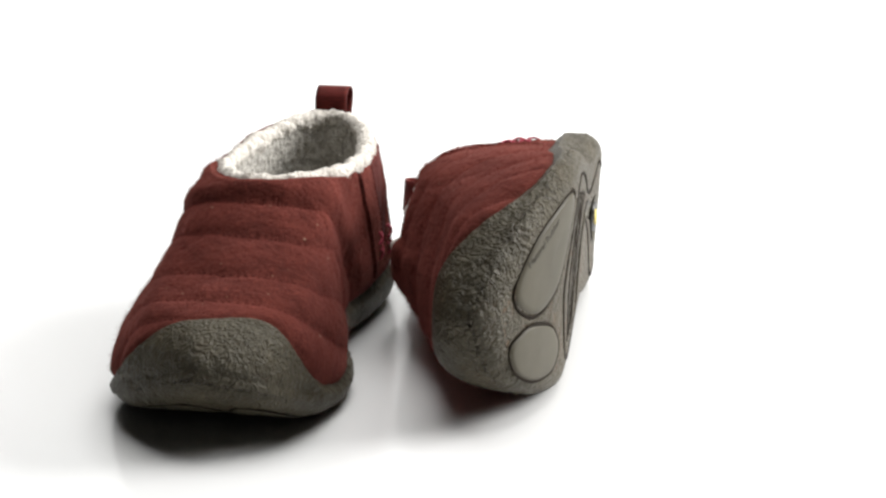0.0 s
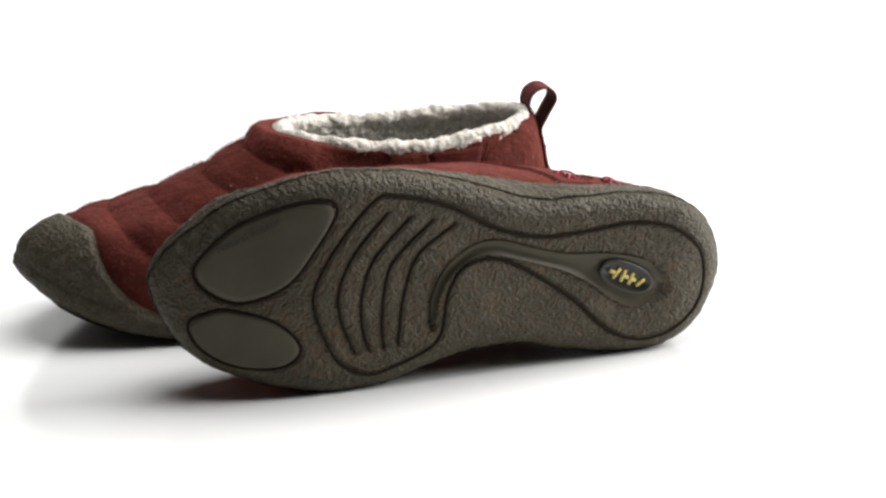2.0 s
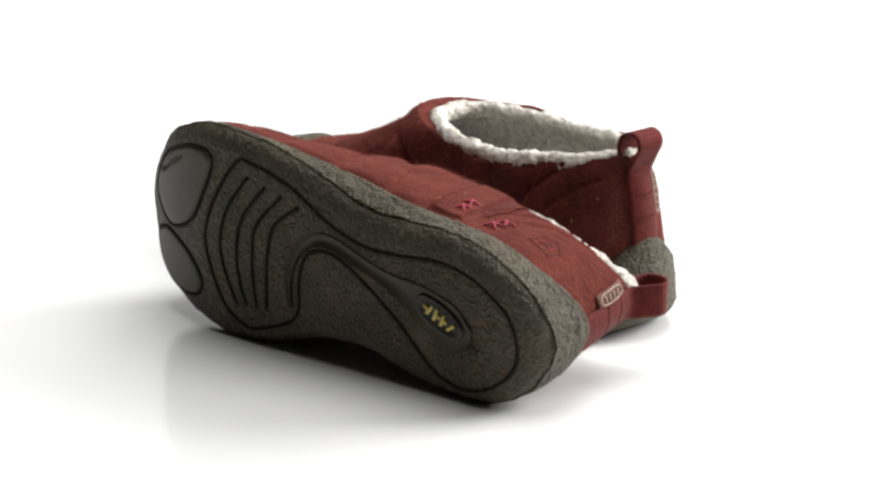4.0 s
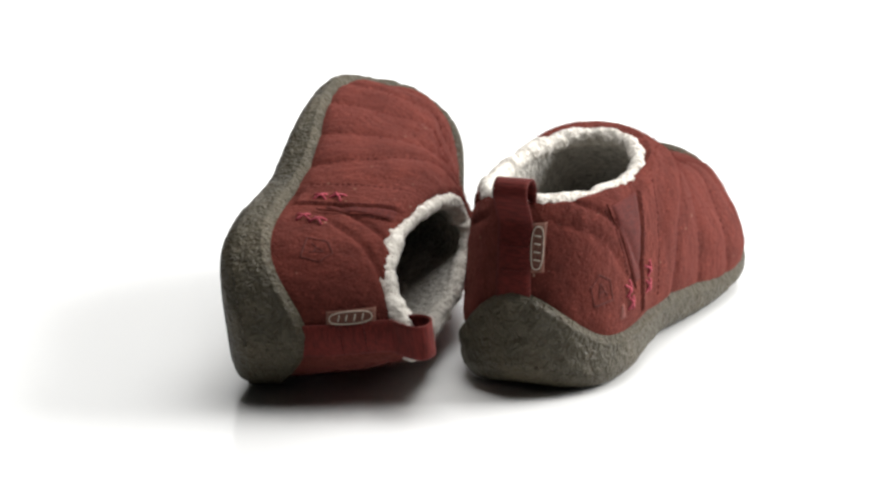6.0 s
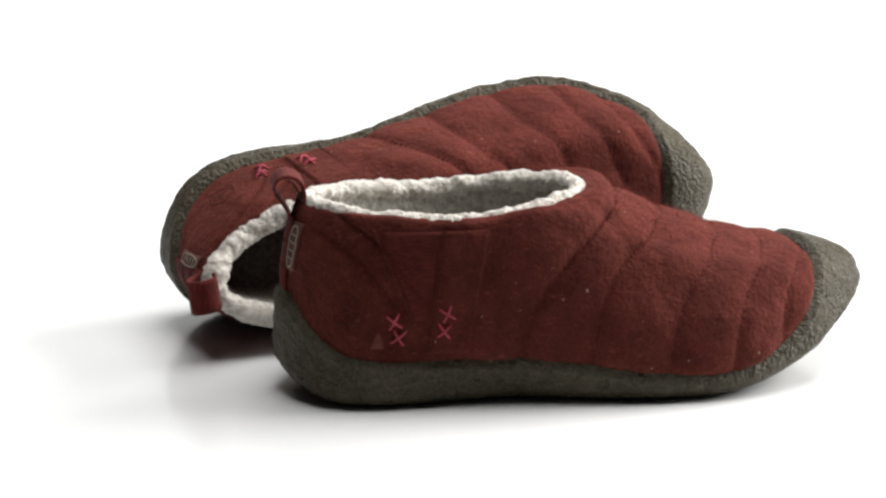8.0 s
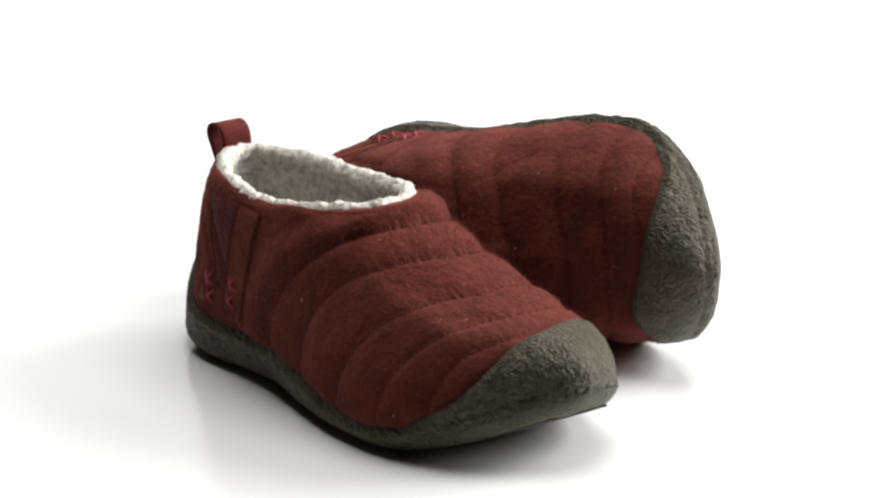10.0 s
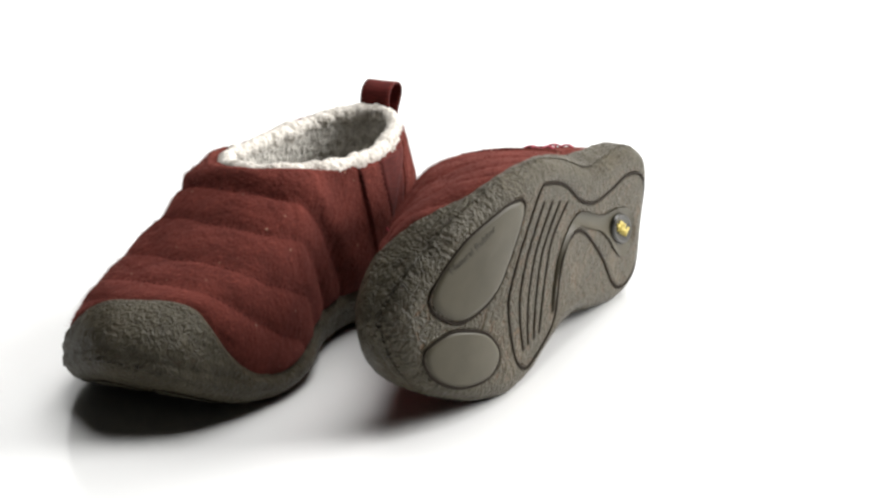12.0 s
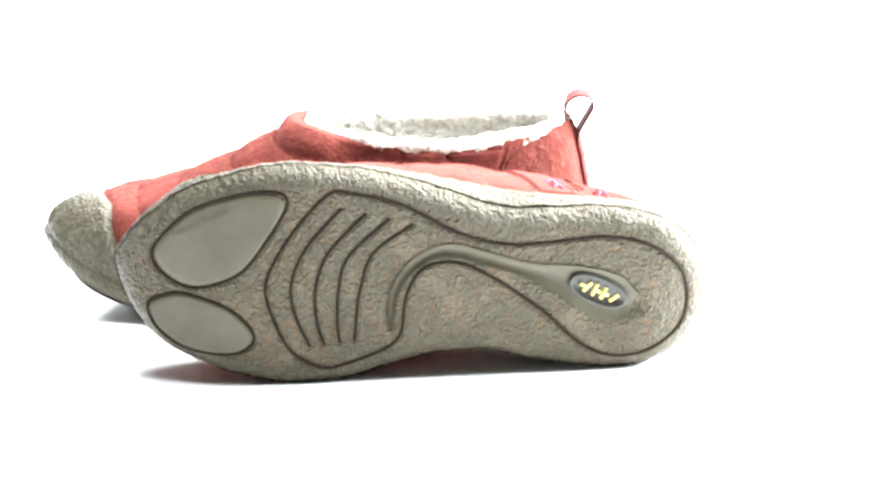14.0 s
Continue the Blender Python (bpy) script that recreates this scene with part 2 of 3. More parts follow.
def normals(g):
    du = np.roll(g, -1, 0) - np.roll(g, 1, 0)
    dv = np.gradient(g, axis=1)
    n = np.cross(du, dv)
    n /= np.linalg.norm(n, axis=2)[..., None] + 1e-12
    if n[0, KK // 4] @ np.array([0, 1, 0]) < 0:
        n = -n
    return n


def along(g):
    d = np.linalg.norm(np.diff(g, axis=1), axis=2)
    return np.concatenate([np.zeros((len(g), 1)), np.cumsum(d, 1)], 1)


# height of the rubber rand up the side, by place along the outline
BACK = [0.068, 0.090, 0.118, 0.140, 0.160, 0.190, 0.215, 0.236, 0.249, 0.260, 0.2692]
BACK_H = [0.0062, 0.0065, 0.0095, 0.0130, 0.0160, 0.0155, 0.0150, 0.0160, 0.0195, 0.0275, 0.0355]
INNER = np.interp(OUT[:, 1], [0.0, 0.005, 0.010, 0.016, 0.025, 0.035, 0.050] + BACK, [0.0368, 0.0332, 0.0295, 0.0247, 0.0182, 0.0122, 0.0078] + BACK_H)
OUTER = np.interp(OUT[:, 1], [0.0, 0.005, 0.010, 0.016, 0.025, 0.035, 0.045, 0.055] + BACK, [0.0368, 0.0382, 0.0384, 0.0362, 0.0298, 0.0200, 0.0122, 0.0080] + BACK_H)
HIGH_RAND = smoothed(np.where(SIDE > 0, INNER, OUTER), 5)
SEAMS = [0.0285, 0.0455, 0.0648, 0.0900, 0.1115]


def seam_field():
    """Length along the shoe, swept back down the sides as the seams are."""
    y, z = BODY[..., 1], BODY[..., 2]
    zb = rocker(OUT[:, 1])[:, None]
    at = np.linspace(0.0, 0.125, 26)
    crest = np.array([z[np.abs(y - q) < 0.006].max() for q in at])
    tall = np.interp(y, at, smoothed(np.r_[crest, crest[::-1]], 2)[:26])
    top = np.clip((z - zb) / (tall - zb), 0, 1)
    bow = np.interp(y, [0.05, 0.08, 0.105, 0.14], [0.0, 0.005, 0.015, 0.045])
    sweep_back = np.interp(y, [0.03, 0.05, 0.07, 0.11, 0.15], [0.030, 0.035, 0.045, 0.050, 0.045])
    outer = bow * np.clip(np.abs(BODY[..., 0]) / 0.045, 0, 1.1) ** 4 + sweep_back * (1 - top)
    drop = np.clip(0.97 - top, 0, 1)
    inner = np.interp(y, [0.05, 0.07, 0.105, 0.135, 0.165], [0.020, 0.026, 0.038, 0.046, 0.056]) * (1 - np.exp(-drop / 0.25))
    mix = smoothstep(-0.014, 0.008, BODY[..., 0])
    return y - inner * mix - outer * (1 - mix)


def quilt():
    """Puffed bands between the seams of the vamp, and pressed seam lines on the quarters."""
    y, z = BODY[..., 1], BODY[..., 2]
    h = np.clip(BS / BS[:, -1:], 0, 1)
    phi = seam_field()
    d = np.zeros_like(y)
    edges = [0.004] + SEAMS
    for a, b in zip(edges[:-1], edges[1:]):
        f = np.clip((phi - a) / (b - a), 0, 1)
        d += np.where((phi > a) & (phi <= b), 0.0036 * np.clip(4 * f * (1 - f), 0, 1) ** 0.36, 0)
    f = np.clip((phi - SEAMS[-1]) / 0.030, 0, 1)
    d += np.where(phi > SEAMS[-1], BAND * np.clip(f * 3, 0, 1) ** 0.42 * (1 - 0.45 * smoothstep(0.3, 1.0, f)), 0)
    d *= 1 - 0.8 * smoothstep(0.212, 0.248, y)
    d *= 0.70 + 0.30 * smoothstep(0.45, 0.85, h)
    for y0, z0, y1, z1 in ((0.252, 0.078, 0.218, 0.046), (0.241, 0.084, 0.207, 0.050)):
        u = np.array([y1 - y0, z1 - z0])
        ln = np.linalg.norm(u)
        u /= ln
        t = (y - y0) * u[0] + (z - z0) * u[1]
        e = np.abs(-(y - y0) * u[1] + (z - z0) * u[0] + 0.004 * np.sin(np.pi * np.clip(t / ln, 0, 1)))
        d -= 0.0018 * np.exp(-(e / 0.0013) ** 2) * smoothstep(-0.004, 0.003, t) * smoothstep(ln + 0.012, ln, t)
    fade = smoothstep(1.0, 0.96, h) * smoothstep(-0.003, 0.0025, BS - RAND[:, None])
    lump = fractal(BODY.reshape(-1, 3) * 1.0, 55).reshape(y.shape) * 0.0007
    return d * fade + lump * smoothstep(-0.003, 0.0025, BS - RAND[:, None])


# the standing shoe keeps its form; the lying one is pressed flatter on its inner side
UPRIGHT = dict(quarter=1.5, half=0.0318, taper=0.09, shift=-0.0046, dip=0.0, low=0.0, slump=0.0, ball=0.0500, reach=0.043, full=1.85, waist=0.95, lift=0.0034, ridge=1.0, puff=0.0042, strap=-0.0042, roll=1.0, flare=0.0002, heel=0.0, tab=0.0570, gape=1.0, band=0.0056, bulge=0.0036)
PRESSED = dict(quarter=1.52, half=0.0268, taper=0.10, shift=-0.0048, dip=0.0080, low=0.0026, slump=0.0030, ball=0.0475, reach=0.046, full=1.7, waist=0.9, lift=0.0034, ridge=0.0, puff=0.0, strap=-0.0062, roll=1.38, flare=0.0012, heel=0.17, tab=0.0520, gape=0.3, band=0.0030, bulge=0.0010)


def mould(form):
    """Forms the felt of one shoe for the pieces that are laid on it."""
    global CUFF, BODY, BN, BS, UPPER, UN, STRAP, ROLL, FLARE, RAND, TAB, GAPE, BAND
    RAND = HIGH_RAND * (1 - form["heel"] * smoothstep(0.236, 0.262, OUT[:, 1]))
    TAB, GAPE, BAND = form["tab"], form["gape"], form["band"]
    CUFF = top_line(form["half"], form["taper"], form["shift"], form["dip"], form["low"], form["slump"])
    BODY = body(0.0035, form)
    BN = normals(BODY)
    BS = along(BODY)
    UPPER = BODY + BN * quilt()[..., None]
    UN = normals(UPPER)
    STRAP, ROLL, FLARE = form["strap"], form["roll"], form["flare"]


def surface(y, z, side, lift=0.0):
    """The point and normal of the upper at that length and height on one side."""
    rows = np.where(SIDE == side)[0]
    sub = UPPER[rows]
    order = np.argsort(CUFF[rows, 1])
    z = min(z, float(np.interp(y, CUFF[rows, 1][order], CUFF[rows, 2][order])) - 0.0012)
    d = (sub[..., 1] - y) ** 2 + (sub[..., 2] - z) ** 2
    near = np.argpartition(d.ravel(), 12)[:12]
    w = 1 / (d.ravel()[near] + 2e-7)
    w /= w.sum()
    n = (UN[rows].reshape(-1, 3)[near] * w[:, None]).sum(0)
    n /= np.linalg.norm(n)
    x = float((sub.reshape(-1, 3)[near, 0] * w).sum())
    return np.array([x, y, z]) + n * lift, n


def tread(x, y, depth=0.0):
    x, y = np.asarray(x, float), np.asarray(y, float)
    return np.stack([x, y, rocker(y) + depth], -1)


# lines cut into the tread: x, y
LOOP = [(.0374, .0899), (.0389, .0998), (.0349, .1231), (.0241, .1475), (.0194, .1689), (.0213, .1898), (.0257, .2158), (.0223, .2379),
        (.0095, .2534), (-.0111, .2565), (-.0255, .2449), (-.0311, .2266), (-.0257, .2095), (-.0115, .1915), (.0039, .1656), (.0093, .1493),
        (.0054, .1354), (-.008, .1292), (-.0254, .1285), (-.0341, .1217), (-.0431, .1032), (-.0444, .0931), (-.0365, .079), (-.0157, .0677),
        (-.0026, .067), (.0176, .0756)]
RIBS = [[(.0313, .0963), (.0113, .0824), (-.0060, .0775), (-.0204, .0805), (-.035, .0883)],
        [(.0297, .1076), (.0102, .0926), (-.0070, .0885), (-.0229, .0904), (-.0336, .0948)],
        [(.0281, .1182), (.009, .1017), (-.0070, .0987), (-.0229, .0996), (-.0323, .1016)],
        [(.0259, .1287), (.0117, .1128), (-.0050, .1085), (-.0202, .1078), (-.0309, .1081)]]
PADS = [[(.0366, .0665), (.0358, .0708), (.0325, .0728), (.0264, .0712), (.0156, .0661), (-.0023, .0557), (-.012, .0411), (-.0137, .0297), (-.0071, .0177), (.0032, .017),
         (.0224, .0315), (.0344, .0537)],
        [(-.0261, .0156), (-.0197, .0232), (-.0174, .0323), (-.0212, .0513), (-.032, .0631), (-.0414, .0566), (-.0433, .0366), (-.0369, .021)]]
CHANNEL = [(-.0241, .1237), (-.0110, .1226), (.0005, .1262), (.0085, .1325), (.0138, .1410), (.0148, .1500), (.0125, .1610), (.0095, .1740), (.0070, .1860), (.0040, .2000), (.0000, .2120), (-.0040, .2230), (-.0060, .2320)]
CHANNEL_W = [.0012, .0018, .0022, .0026, .0030, .0034, .0034, .0034, .0042, .0075, .0105, .0112, .0060]


def mirrored(v, m):
    v = np.array(v, float)
    v[..., 0] *= m
    return v


def near_line(p, line):
    """Distance of the points from a row of points."""
    out = np.full(len(p), 9.0)
    for a, b in zip(line[:-1], line[1:]):
        ab = b - a
        t = np.clip(((p - a) @ ab) / (ab @ ab + 1e-15), 0, 1)
        out = np.minimum(out, np.linalg.norm(p - a - t[:, None] * ab, axis=1))
    return out


def outsole(shoe, m):
    rings = 72
    inner = np.stack([0 * OUT[:, 0] + np.interp(OUT[:, 1], [0.0, 0.1, 0.16, 0.25], [-0.006, -0.001, 0.004, -0.001]),
                      np.clip(OUT[:, 1], 0.045, 0.225)], 1)
    edge = OUT - NORMAL * 0.0085
    t = np.linspace(0, 1, rings)
    xy = edge[:, None] + (inner - edge)[:, None] * t[None, :, None]
    flat = xy.reshape(-1, 2)
    z = rocker(flat[:, 1])
    closed = lambda line: np.vstack([line, line[:1]])
    lines = [closed(spline(LOOP, 160, True))] + [spline(r, 30) for r in RIBS] + [closed(spline(q, 60, True)) for q in PADS]
    dist = np.min([near_line(flat, q) for q in lines], 0)
    z = z + 0.0010 * np.exp(-(dist / 0.0009) ** 2)
    ch = spline([(*a, w) for a, w in zip(CHANNEL, CHANNEL_W)], 60)
    best = np.full(len(flat), 9.0)
    for a in ch:
        best = np.minimum(best, np.linalg.norm(flat - a[:2], axis=1) / a[2])
    z = z + 0.0022 * smoothstep(1.25, 0.3, best)
    v = np.c_[flat, z + 0.00025 * fractal(np.c_[flat, z], 300, 2)]
    # the rounded lower edge and the side wall, joined on
    wall = []
    count = 44
    for q in np.linspace(0, 1, 9):
        a = q * np.pi / 2
        ring = OUT - NORMAL * 0.0085 * (1 - math.sin(a))
        wall.append(np.c_[ring, rocker(ring[:, 1]) + 0.0080 * (1 - math.cos(a))])
    lower = np.stack(wall, 1)
    upto = np.linspace(0, 1, count)
    thick = 0.0038
    rand = np.zeros((N, count, 3))
    dent = 0.0007 * smoothstep(0.080, 0.045, OUT[:, 1])            # parting line round the toe
    for i in range(N):
        s = RAND[i] * upto
        for c in range(3):
            rand[i, :, c] = np.interp(s, BS[i], BODY[i, :, c]) + np.interp(s, BS[i], BN[i, :, c]) * (thick * np.minimum(1, (1 - upto) * RAND[i] / 0.0050 + 0.25) - dent[i] * np.exp(-((s - 0.0062) / 0.0013) ** 2))
    close = rand[:, -1] * 0.5 + np.stack([np.array([np.interp(RAND[i], BS[i], BODY[i, :, c]) for c in range(3)]) for i in range(N)]) * 0.5
    rim = np.stack([np.array([np.interp(RAND[i] + 0.0004, BS[i], BODY[i, :, c]) - 0.0015 * np.interp(RAND[i], BS[i], BN[i, :, c]) for c in range(3)]) for i in range(N)])
    # soften the crease between lower edge and rand
    side = np.concatenate([lower, rand[:, 2:], close[:, None], rim[:, None]], 1)
    wav = fractal(side.reshape(-1, 3), 190, 3).reshape(side.shape[:2]) * 0.0006
    wav[:, :4] *= np.array([0, 0.25, 0.5, 0.75])
    out = np.concatenate([NORMAL, np.zeros((N, 1))], 1)[:, None]
    side = side + out * wav[..., None]
    cols = side.shape[1]
    ob = link_mesh("outsole", mirrored(v, m), grid_faces(N, rings), RUBBER, shoe, "grey-brown crinkled rubber tread with cut lines", flip=m > 0)
    rn = link_mesh("rubber_rand", mirrored(side.reshape(-1, 3), m), grid_faces(N, cols), WALL, shoe, "grey-brown crinkled rubber wall with toe and heel cap", flip=m < 0)
    # dark brown lines in the grooves, putting the cuts' shade into colour
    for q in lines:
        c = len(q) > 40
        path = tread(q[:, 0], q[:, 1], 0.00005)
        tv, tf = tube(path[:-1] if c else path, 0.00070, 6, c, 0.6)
        link_mesh("groove_line", mirrored(tv, m), tf, GROOVE_SHADE, ob, flip=m < 0)
    # smooth pads under the toes
    for q in PADS:
        ring = spline(q, 72, True)
        mid = ring.mean(0)
        rr = np.array([0.0, 0.3, 0.6, 0.85, 0.94, 0.965])
        xy = mid + (ring - mid)[:, None] * rr[None, :, None]
        dz = np.array([-0.0006, -0.0006, -0.0006, -0.0005, -0.0004, 0.0008])
        pv = np.concatenate([xy, (rocker(xy[..., 1]) + dz[None])[..., None]], 2).reshape(-1, 3)
        link_mesh("forefoot_pad", mirrored(pv, m), grid_faces(72, 6), SMOOTH, ob, "smooth grey-brown rubber pad", flip=m < 0)
    # smooth sunken channel
    tang = np.gradient(ch[:, :2], axis=0)
    tang /= np.linalg.norm(tang, axis=1)[:, None]
    sd = np.stack([-tang[:, 1], tang[:, 0]], 1)
    u = np.linspace(-1, 1, 11)
    xy = ch[:, None, :2] + sd[:, None] * (ch[:, 2][:, None] * u[None])[..., None]
    dz = -0.0005 + 0.0021 * (1 - u**2) ** 1.0
    cv = np.concatenate([xy, (rocker(xy[..., 1]) + dz[None] * np.ones((len(ch), 1)))[..., None]], 2).reshape(-1, 3)
    link_mesh("shank_channel", mirrored(cv, m), grid_faces(len(ch), 11, False), SMOOTH, ob, "smooth sunken rubber channel", flip=m < 0)
    # oval badge
    centre, ca, sa = np.array([-0.0002, 0.2152]), math.cos(radians(-20)), math.sin(radians(-20))
    def oval(a, b, z, n=40):
        t = np.linspace(0, 2 * np.pi, n, endpoint=False)
        ly, lx = a * np.sign(np.cos(t)) * np.abs(np.cos(t)) ** 0.9, b * np.sign(np.sin(t)) * np.abs(np.sin(t)) ** 0.9
        return np.stack([centre[0] + lx * ca + ly * sa, centre[1] + ly * ca - lx * sa, np.full(n, z)], 1)
    rings = [oval(0.0145, 0.0068, 0.0006), oval(0.0142, 0.0065, -0.0008), oval(0.0128, 0.0053, -0.0008), oval(0.0122, 0.0047, -0.0002), oval(0.001, 0.0006, -0.0002)]
    badge = link_mesh("badge", mirrored(np.stack(rings, 1).reshape(-1, 3), m), grid_faces(40, 5), PLATE, ob, "dark oval badge with yellow mark", flip=m > 0)
    bars = [((-0.0092, 0.0), (-0.0064, 0.0)), ((-0.0064, -0.0026), (-0.0046, 0.0026)), ((-0.0018, -0.0028), (-0.0018, 0.0028)), ((-0.0018, 0.0), (0.0010, 0.0)),
            ((0.0026, -0.0028), (0.0026, 0.0028)), ((0.0026, 0.0), (0.0050, 0.0)), ((0.0066, -0.0022), (0.0092, 0.0020))]
    for a, b in bars:
        pts = []
        for ly, lx in (a, b):
            pts.append((centre[0] + lx * ca + ly * sa, centre[1] + ly * ca - lx * sa, -0.0005))
        bv, bf = tube(np.linspace(pts[0], pts[1], 4), 0.00085, 8, False, 0.8)
        link_mesh("badge_bar", mirrored(bv, m), bf, YELLOW, badge, flip=m < 0)
    # pressed words on the larger pad
    cu = bpy.data.curves.new("pad_words", "FONT")
    cu.body, cu.size, cu.extrude = "Natural Rubber", 0.0047, 0.0001
    tmp = bpy.data.objects.new("pad_words", cu)
    scene.collection.objects.link(tmp)
    me = bpy.data.meshes.new_from_object(tmp.evaluated_get(bpy.context.evaluated_depsgraph_get()))
    bpy.data.objects.remove(tmp)
    me.name = "pad_words"
    # the words run from toe to arch, read from below
    a = math.radians(35)
    for q in me.vertices:
        lx, ly = q.co.x, q.co.y
        yy = 0.0245 + lx * math.cos(a) - ly * math.sin(a)
        xx = 0.0085 + lx * math.sin(a) + ly * math.cos(a)
        q.co = (xx * m, yy, float(rocker(yy)) - 0.00062 - q.co.z)
    me.materials.append(PRINT)
    words = new("pad_words", me)
    words.parent = ob
    return ob


def upper(shoe, m):
    link_mesh("upper", mirrored(UPPER.reshape(-1, 3), m), grid_faces(N, KK), FELT, shoe, "rust-red quilted wool felt upper", flip=m < 0)


def cuff(shoe, m):
    """Fleece rolled over the top line, the lining down inside, and the insole."""
    n = 420
    line = spline(CUFF[::4], n, True)
    t = np.roll(line, -1, 0) - np.roll(line, 1, 0)
    t /= np.linalg.norm(t, axis=1)[:, None]
    side = np.cross(t, [0, 0, 1.0])
    side /= np.linalg.norm(side, axis=1)[:, None]
    mid = line.mean(0)
    side *= np.sign(np.sum(side * (line - mid), 1))[:, None]      # outward
    sides = 26
    a = np.linspace(0, 2 * np.pi, sides, endpoint=False)
    rear = smoothstep(0.165, 0.205, line[:, 1])
    front = smoothstep(0.165, 0.140, line[:, 1])
    centre = line + side * (-0.0020 - 0.0016 * front + (FLARE + 0.0020) * rear)[:, None] - np.outer(0.0010 + 0.0010 * front, [0, 0, 1])
    w = 0.0038 + 0.0004 * front + 0.0010 * np.array([noise.noise(Vector(q) * 90) for q in line])
    w *= 1 + (ROLL - 1) * rear
    w += 0.0011 * np.exp(-((line[:, 1] - 0.214) / 0.006) ** 2)
    v = centre[:, None] + side[:, None] * (w[:, None] * np.cos(a)[None])[..., None] + np.array([0, 0, 1.0]) * (1.05 * w[:, None] * np.sin(a)[None])[..., None]
    flat = v.reshape(-1, 3)
    out = (v - centre[:, None]).reshape(-1, 3)
    out /= np.linalg.norm(out, axis=1)[:, None]
    flat = flat + out * (0.0010 * fractal(flat, 200, 2) + 0.0005 * fractal(flat, 520, 2))[:, None]
    f = []
    for i in range(n):
        for k in range(sides):
            f.append((i * sides + k, ((i + 1) % n) * sides + k, ((i + 1) % n) * sides + (k + 1) % sides, i * sides + (k + 1) % sides))
    link_mesh("fleece_cuff", mirrored(flat, m), f, FLEECE, shoe, "cream fleece trim round the opening", flip=m > 0)
    # lining: from the roll down to the insole
    floor = spline(np.c_[OUT - NORMAL * 0.012, 0.017 + 0 * OUT[:, 0]][::4], n, True)
    start = int(np.argmin(np.linalg.norm(floor - line[0], axis=1)))
    floor = np.roll(floor, -start, 0)
    rows = []
    top = centre - side * (0.45 * w)[:, None] - [0, 0, 0.0006]
    low = floor.copy()
    low[:, 1] = np.clip(low[:, 1], 0.042, 0.30)
    bend = (1.6 - 0.6 * smoothstep(0.165, 0.138, line[:, 1]))[:, None]
    for q in np.linspace(0, 1, 60):
        s = q ** 1.3
        xy = top[:, :2] + (low - top)[:, :2] * (s ** bend)
        z = top[:, 2] + (0.017 - top[:, 2]) * s
        rows.append(np.c_[xy, z])
    g = np.stack(rows, 1)
    fl = g.reshape(-1, 3)
    c = np.array([0, 0.17, 0.05])
    d = c - fl
    d[:, 2] = 0
    d /= np.linalg.norm(d, axis=1)[:, None]
    fl = fl + d * (0.0012 + 0.0008 * fractal(fl, 330, 3) + 0.0005 * fractal(fl, 700, 2))[:, None]
    link_mesh("lining", mirrored(fl, m), grid_faces(n, 60), SHADED_LINING, shoe, "fleece lining, greyed in colour for the shade inside", flip=m > 0)
    ring = np.c_[low[:, :2], np.full(n, 0.0175)]
    cen = np.array([0.0, 0.17, 0.0175])
    iv = (cen + (ring - cen)[:, None] * np.linspace(0, 1.04, 8)[None, :, None]).reshape(-1, 3)
    link_mesh("insole", mirrored(iv, m), grid_faces(n, 8), INSOLE, shoe, "grey cloth insole", flip=m > 0)


def patch(shoe, name, m, side, corner, mat, lift, label="", nu=14, nv=24, thick=0.0, parent=None):
    """A piece laid on the upper: corner(u, v) gives y and z."""
    v = []
    for i in range(nu):
        for k in range(nv):
            u, w = i / (nu - 1), k / (nv - 1)
            y, z = corner(u, w)
            edge = min(u, 1 - u, w, 1 - w)
            p, _ = surface(y, z, side, lift if edge > 0 else -0.0012)
            v.append(p)
    return link_mesh(name, mirrored(v, m), grid_faces(nu, nv, False), mat, parent or shoe, label, flip=(m * side) < 0)


def smooth_line(points):
    p = np.array(points, float)
    for _ in range(6):
        p[1:-1] = 0.25 * p[:-2] + 0.5 * p[1:-1] + 0.25 * p[2:]
    return p


